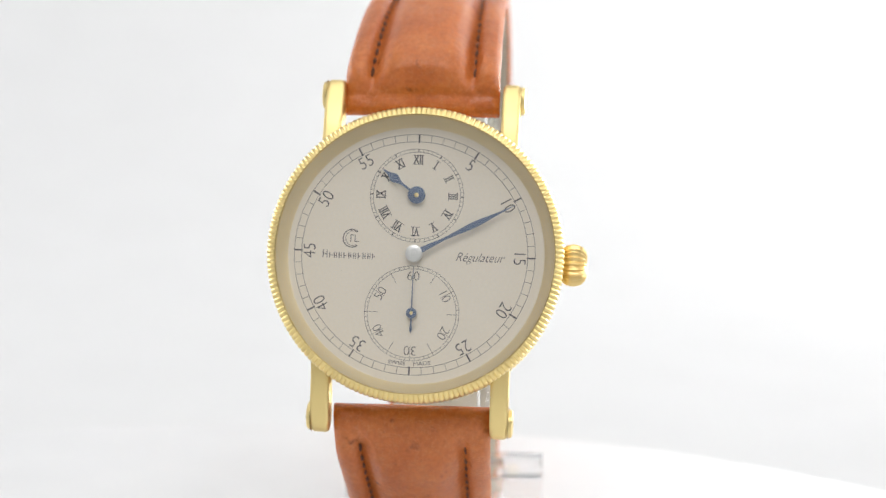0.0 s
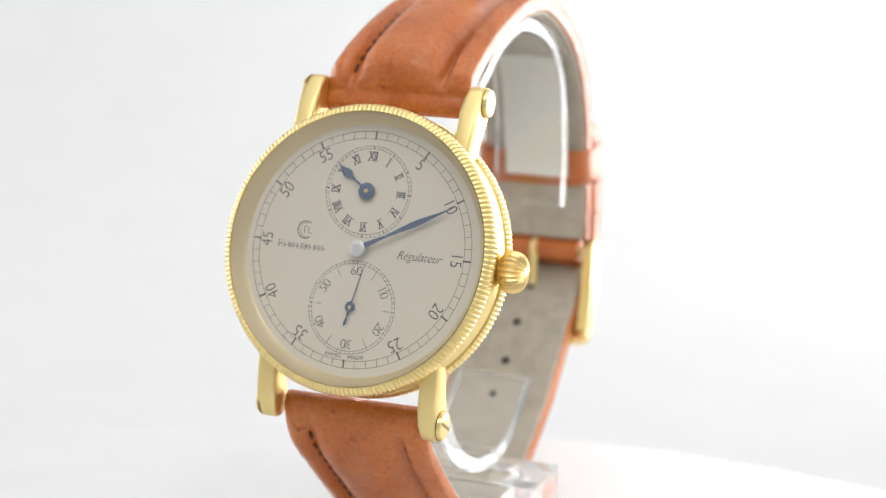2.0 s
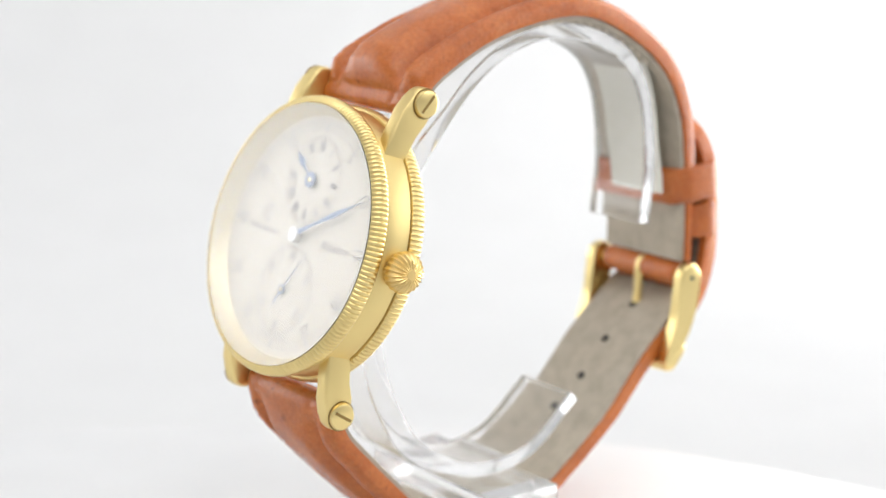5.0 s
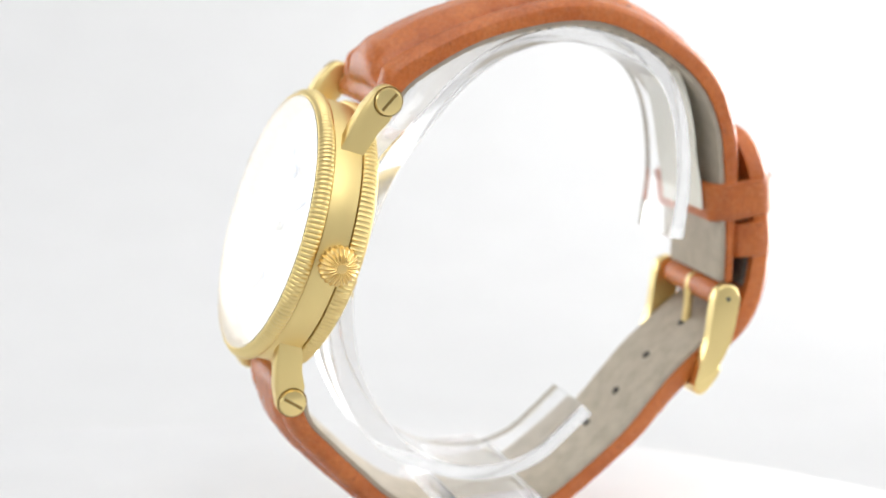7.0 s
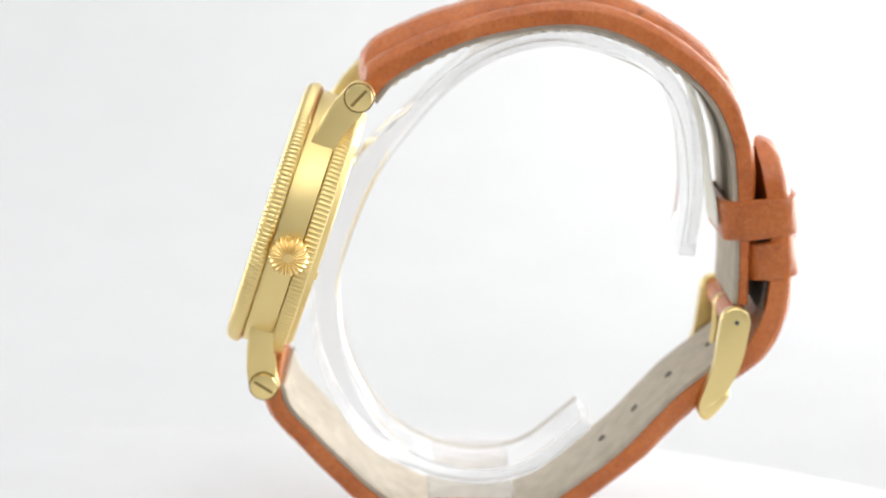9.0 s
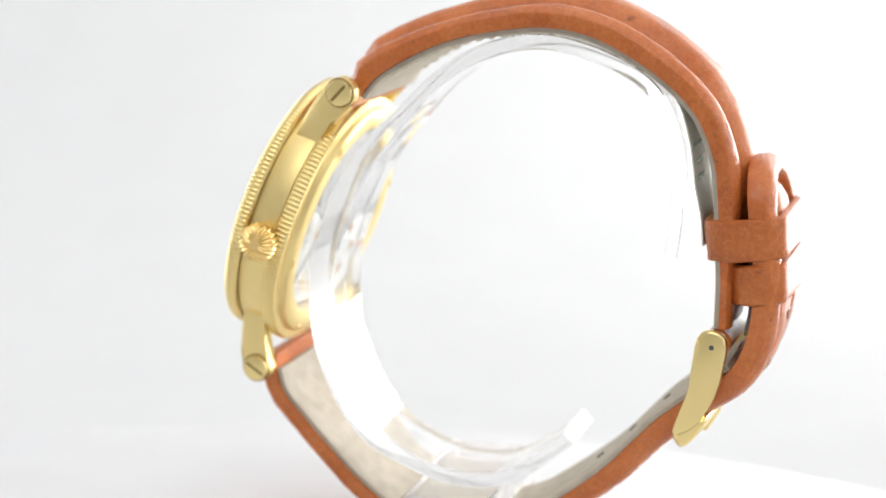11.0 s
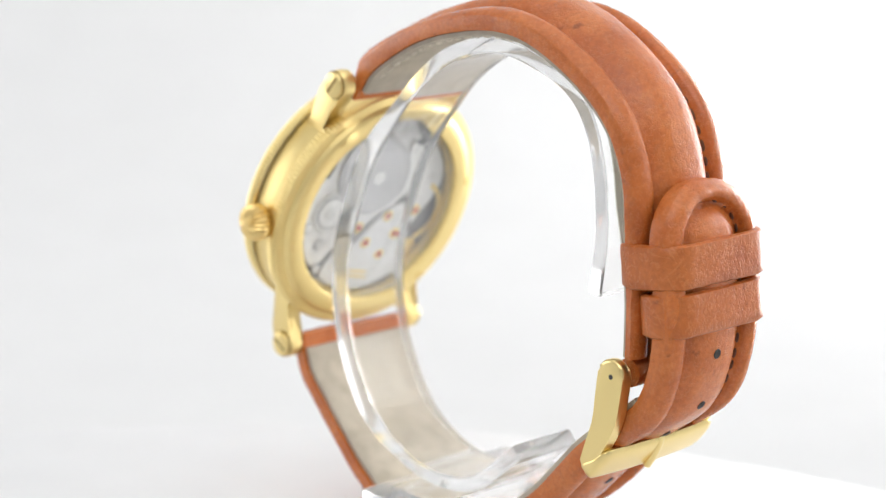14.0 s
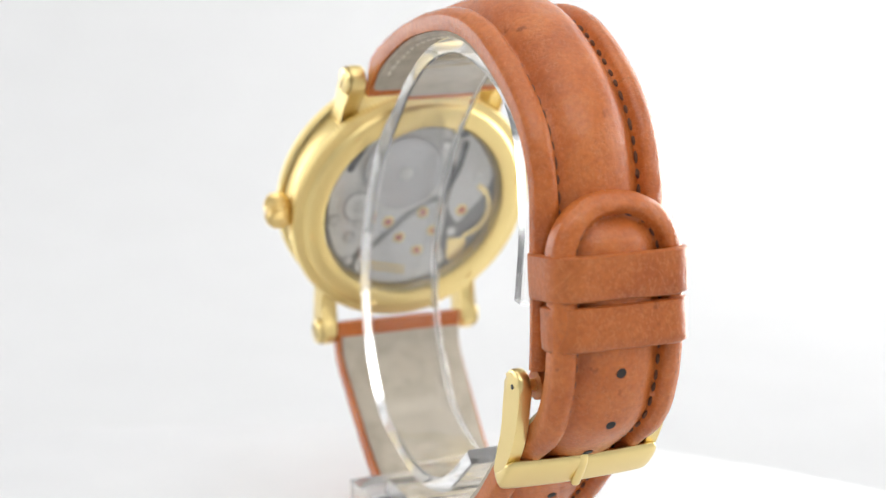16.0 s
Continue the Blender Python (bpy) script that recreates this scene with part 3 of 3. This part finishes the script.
def strap():
    half = lambda t: 10.4 - 1.55 * min(1, t * 1.4)
    cen = lambda t: -2.8 + 1.6 * min(1, t * 1.2)
    edge = lambda t: (2.3 + 1.75 * min(1, max(0, (t - 0.024) / 0.03)) - 1.35 * min(1, t / 0.2)) + 0.0 if t < 0.2 else (2.7 + 0.4 * math.sin(math.pi * (t - 0.2) / 0.6) if t < 0.8 else 2.7 - 1.2 * min(1, (t - 0.8) / 0.12))
    pad = lambda t: (1.85 - 1.0 * t) * min(1, max(0.05, (t - 0.015) * 17)) if t < 0.8 else max(0.0, 0.78 - 4 * (t - 0.8))
    bm, tops, g = strap_mesh(UPPER, 240, half, cen, edge, pad, blunt=2.6)
    up = part("upper_strap", bm, LEATHER, watch, "padded tan leather strap half", smooth=60)
    part("lining", lining_mesh(UPPER[1:], 90, half, cen), LINING, up, "beige strap lining")
    for s in (1, -1):
        part("stitching", stitch_row(tops, g, s, 4.5, g[-1] * 0.86), THREAD, up, "dark brown seam")
        part("lining_stitching", stitch_row(tops, g, s, 5.0, g[-1] * 0.6, 1.9, True), PALE_THREAD, up, "pale seam on the lining")
    half2 = lambda t: 10.35 - 1.5 * min(1, t * 2.2)
    cen2 = lambda t: -2.75 + 1.5 * min(1, t * 1.4)
    edge2 = lambda t: 2.75 + 0.75 * min(1, max(0, t - 0.35) * 3)
    pad2 = lambda t: (1.3 - 1.1 * min(1, t * 2.0)) * min(1, 0.1 + t * 12)
    bm, tops, g = strap_mesh(LOWER, 300, half2, cen2, edge2, pad2, tip=8.0, blunt=2.6, turn=-1)
    lo = part("lower_strap", bm, LEATHER, watch, "long tan leather strap half with punched holes", smooth=60)
    part("lining", lining_mesh(LOWER[1:15], 120, half2, cen2, turn=-1), LINING, lo, "beige strap lining with holes")
    part("worn_patch", lining_mesh(LOWER[15:18], 40, lambda t: half2(1) - 0.8, lambda t: cen2(1), 0.6, 0.02, turn=-1), GLUE, lo, "dark worn inside of the strap tail")
    # seam round the tip
    bm = bmesh.new()
    w0, seam = half2(1.0), 0.36 * half2(0.5)
    for k in range(9):
        ph = math.pi * (k + 0.5) / 9
        left = 8.0 - 8.0 * (1 - seam / w0) * math.sin(ph)
        c, nn, w, x0, te, kk = tops[int(np.searchsorted(g, g[-1] - left))]
        at = root(x0 + (w0 - seam) * math.cos(ph), *(c + nn * (te * 0.53 + 0.14)))
        tangent = Vector((-math.sin(ph), 0, math.cos(ph)))
        bmesh.ops.create_uvsphere(bm, u_segments=8, v_segments=5, radius=1, matrix=Matrix.Translation(at) @ tangent.to_track_quat("Z", "X").to_matrix().to_4x4() @ Matrix.Diagonal((0.24, 0.24, 0.62, 1)))
    part("stitching", bm, THREAD, lo, "dark brown seam")
    for s in (1, -1):
        part("stitching", stitch_row(tops, g, s, 4.5, g[-1] - 11, seam=3.19), THREAD, lo, "dark brown seam")
    # punched holes as flat dark discs on both faces, inner shade in the colour
    for y, z in ((47.7, -63.1), (45.3, -70.1), (33.6, -78.2), (28.9, -83.2), (24.2, -88.0), (39.6, -74.5)):
        c, gg = curve_points(LOWER, 400)
        i = int(np.argmin((c[:, 0] - y) ** 2 + (c[:, 1] - z) ** 2))
        d = c[i + 1] - c[i - 1]
        d = d / np.linalg.norm(d)
        nn = np.array([d[1], -d[0]])
        t = gg[i] / gg[-1]
        ax = Vector((0, nn[0], nn[1]))
        for off in (edge2(t) + pad2(t) + 0.02, -0.84):
            m = Matrix.Translation(root(cen2(t) + 0.3, *(c[i] + nn * off))) @ ax.to_track_quat("Z", "Y").to_matrix().to_4x4()
            bm = lathe([(0.0, 0.06), (0.6, 0.06), (0.66, 0.0), (0.6, -0.08), (0.0, -0.08)], 20)
            bm.transform(m)
            part("punched_hole", bm, HOLE, lo)


strap()


def keeper(x0, x1, y0, y1, z0, z1, lean):
    r, n, th = 3.7, 8, 0.95
    def rounded(a0, a1, b0, b1, r):
        pts = []
        for cx, cy, s in ((a1 - r, b1 - r, 0), (a0 + r, b1 - r, 90), (a0 + r, b0 + r, 180), (a1 - r, b0 + r, 270)):
            pts += [(cx + r * math.cos(radians(s + 90 * k / n)), cy + r * math.sin(radians(s + 90 * k / n))) for k in range(n + 1)]
        return pts
    out, inn = rounded(x0, x1, y0, y1, r), rounded(x0 + th, x1 - th, y0 + th, y1 - th, 2.8)
    bm = bmesh.new()
    h = z1 - z0
    rows = [(inn, 0.0), (out, 0.25), (out, 0.25 * h), (out, 0.5 * h), (out, 0.75 * h), (out, h - 0.25), (inn, h)]
    mid = [((a[0] * 2 + b[0]) / 3, (a[1] * 2 + b[1]) / 3) for a, b in zip(out, inn)]
    rows = [(inn, 0.2), (inn, 0.0), (mid, 0.0)] + rows[1:-1] + [(mid, h), (inn, h), (inn, h - 0.2)]
    loft(bm, [[(x, y, z) for x, y in pts] for pts, z in rows], cap=False)
    for v in bm.verts:
        k = noise.noise(v.co * 0.45)
        v.co.z += 0.16 * k
        v.co.y += 0.2 * noise.noise(v.co * 0.6 + Vector((9, 0, 0)))
    m = Matrix.Translation(root((x0 + x1) / 2, (y0 + y1) / 2, (z0 + z1) / 2)) @ Matrix.Rotation(radians(lean), 4, "X") @ Matrix.Translation((-(x0 + x1) / 2, -(y0 + y1) / 2, -h / 2))
    bm.transform(m)
    return part("strap_keeper", bm, WORN_LEATHER, watch, "tan leather strap loop", smooth=50)


keeper(-11.2, 7.95, 37.6, 48.5, -54.7, -49.2, 7)
keeper(-11.1, 7.85, 41.0, 48.8, -60.5, -55.1, 7)


def buckle():
    line = [(37.75, -65.3), (38.4, -64.3), (39.9, -63.9), (41.3, -64.6), (41.75, -66.0), (41.4, -68.8), (40.9, -71.5), (39.9, -74.1), (38.0, -77.3), (36.4, -79.2), (35.4, -79.5), (35.0, -78.4), (35.9, -75.4), (36.9, -72.4), (37.3, -69)]
    pts, g = curve_points(line + line[:1], 70)
    outline = [(y, z) for y, z in pts[:-1]]
    frame_part = tagged(new("buckle"), "polished gold pin buckle")
    frame_part.parent = watch
    for x0 in (7.75, -11.75):
        bm = extrude(outline, x0, x0 + 1.7, 0.5)
        for v in bm.verts:
            y, z, x = v.co
            v.co = root(x, y, z)
        part("buckle_arm", bm, GOLD, frame_part)
    bm = bmesh.new()
    cross = [(35.0, -78.6), (35.5, -79.9), (36.6, -80.2), (38.6, -78.0), (39.4, -76.4), (38.8, -76.0), (37.6, -77.2)]
    prof, g = curve_points(cross + cross[:1], 29)
    rings = []
    cy, cz = prof[:-1].mean(axis=0)
    for x in np.r_[-11.85, -11.75, -11.5, -11.1, np.linspace(-10.5, 8.2, 31), 8.8, 9.2, 9.45, 9.55]:
        dip = 0.35 * (1 - ((x + 1.15) / 10.7) ** 2)
        near = min(x + 11.85, 9.55 - x)
        k = 0.55 + 0.5 * math.sqrt(max(0.0, 1 - (1 - min(1.0, near / 1.3)) ** 2))
        rings.append([root(x, cy + (y - cy) * k + dip * 0.6, cz + (z - cz) * k - dip * 0.8) for y, z in prof[:-1]])
    loft(bm, rings)
    part("buckle_bar", bm, GOLD, frame_part)
    for x in (9.42, -11.72):
        bm = bmesh.new()
        extrude(circle(0, 0, 0.33, 16), -0.08, 0.08, bm=bm)
        bm.transform(Matrix.Translation(root(x, 39.85, -66.1)) @ Matrix.Rotation(radians(90), 4, "Y"))
        part("pin_end", bm, DARK_METAL, frame_part)
    bm = tube([root(x, 39.85, -66.1) for x in (-11.5, -4, 2, 9.2)], 0.75, 8, 14)
    part("pin_bar", bm, GOLD, frame_part)
    bm = tube([root(-0.9, *q) for q in ((40.6, -65.2), (39.2, -65.0), (38.7, -66.6), (38.6, -69.5), (38.4, -72.5), (39.4, -76.2), (38.6, -78.6), (37.4, -80.6))], lambda t: 0.85 - 0.25 * t, 36, 12, 0.8)
    part("buckle_tongue", bm, GOLD, frame_part)
    bm = tube([root(x, 40.1, -66.1) for x in (-8.6, -4, 2, 6.5)], 1.85, 12, 16)
    part("strap_fold", bm, LEATHER, watch, "leather fold round the buckle bar")


buckle()


def lining_label():
    """Cream sheet that hangs on the inside of the strap."""
    c, g = curve_points([(32.6, -33.4), (34.0, -36.5), (35.2, -41.0), (35.9, -45.8), (36.8, -50.0), (37.2, -53.6)], 24)
    bm = bmesh.new()
    rings = []
    for y, z in c:
        rings.append([root(-5.0, y, z), root(5.0, y, z), root(5.0, y + 0.22, z), root(-5.0, y + 0.22, z)])
    loft(bm, rings)
    bars = bmesh.new()
    for k, w in enumerate((5.2, 3.6, 4.6)):
        z = -40.5 - 2.2 * k
        y = float(np.interp(-z, -c[:, 1], c[:, 0]))
        bmesh.ops.create_cube(bars, size=1, matrix=Matrix.Translation(root(0.8, y + 0.24, z)) @ Matrix.Diagonal((w, 0.05, 0.7, 1)))
    sheet_part = part("lining_label", bm, CREAM, watch, "cream plastic label inside the strap")
    part("print", bars, GREEN_INK, sheet_part, "faint green print")
    return sheet_part


lining_label()

# ---- stand ----
stand = tagged(new("display_stand"), "clear acrylic C-shaped watch stand with flat foot", "stand")


def frost(ob):
    """Sawn side faces are frosted."""
    ob.data.materials.append(FROSTED)
    for p in ob.data.polygons:
        if abs(p.normal.x) > 0.6 or len(p.vertices) > 4:
            p.material_index = 1


def acrylic_ring():
    mid = [(33.2, -57.5), (34.0, -48.0), (32.3, -37.6), (27.3, -31.2), (16.4, -27.6), (7.4, -29.0), (0.3, -33.2), (-5.6, -39.4), (-10.8, -46.6), (-14.6, -55.7), (-16.4, -63.2), (-15.2, -73.5),
           (-9.8, -83.6), (-2.8, -88.5), (4.9, -90.0), (11.9, -88.4), (18.0, -83.6), (19.8, -82.0)]
    c, g = curve_points(mid, 150)
    bm = bmesh.new()
    rings = []
    for i in range(len(c)):
        d = c[min(i + 1, len(c) - 1)] - c[max(i - 1, 0)]
        d = d / np.linalg.norm(d)
        nn = np.array([-d[1], d[0]])
        k = min(1, max(0, (-c[i][0] - 3) / 9))
        o = -1.1 - 1.5 * k * k * (3 - 2 * k)
        sec = [(-5.6, o + 0.25), (-5.35, o), (5.35, o), (5.6, o + 0.25), (5.6, 0.85), (5.35, 1.1), (-5.35, 1.1), (-5.6, 0.85)]
        rings.append([root(0.0 + u, *(c[i] + nn * h)) for u, h in sec])
    loft(bm, rings)
    ob = part("ring", bm, ACRYLIC, stand, "bent clear acrylic band", smooth=35)
    frost(ob)
    foot_line = [(-14.4, 0.0), (-11.9, 0.0), (-11.9, 6.2), (8.2, 6.2), (8.2, 0.0), (14.0, 0.0), (14.0, 9.4), (-14.4, 9.4)]
    bm = extrude(foot_line, -9.6, 2.4, 0.35)
    for v in bm.verts:
        x, z, y = v.co
        v.co = (x, -y, z)
    foot = part("foot", bm, ACRYLIC, stand, "clear acrylic foot block")
    frost(foot)
    for o in (ob, foot):
        o.visible_shadow = False


acrylic_ring()


# ---- what turns ----
TURN = [(0.0, -3.84), (0.5, -8.65), (1.0, -13.25), (1.5, -17.8), (2.0, -22.5), (2.5, -27.35), (3.0, -32.27), (3.5, -37.17), (4.0, -42.05), (6.5, -66.0), (7.0, -70.65), (7.5, -75.25), (8.0, -79.9),
        (8.5, -84.58), (9.0, -89.3), (11.5, -113.4), (12.0, -117.95), (12.5, -122.5), (13.0, -127.15), (13.5, -131.95), (14.0, -136.8), (14.5, -141.45), (15.0, -146.05), (15.5, -150.65), (16.0, -155.3)]


def motions():
    rows = [(t, pose(0, 0, 0, 0, 0, a)) for t, a in TURN]
    walk(watch, rows)
    walk(stand, rows)
    walk(seconds_hand, [(t, on_dial(0, SY, 0, 6.0 * t)) for t in range(0, 17, 2)])


motions()
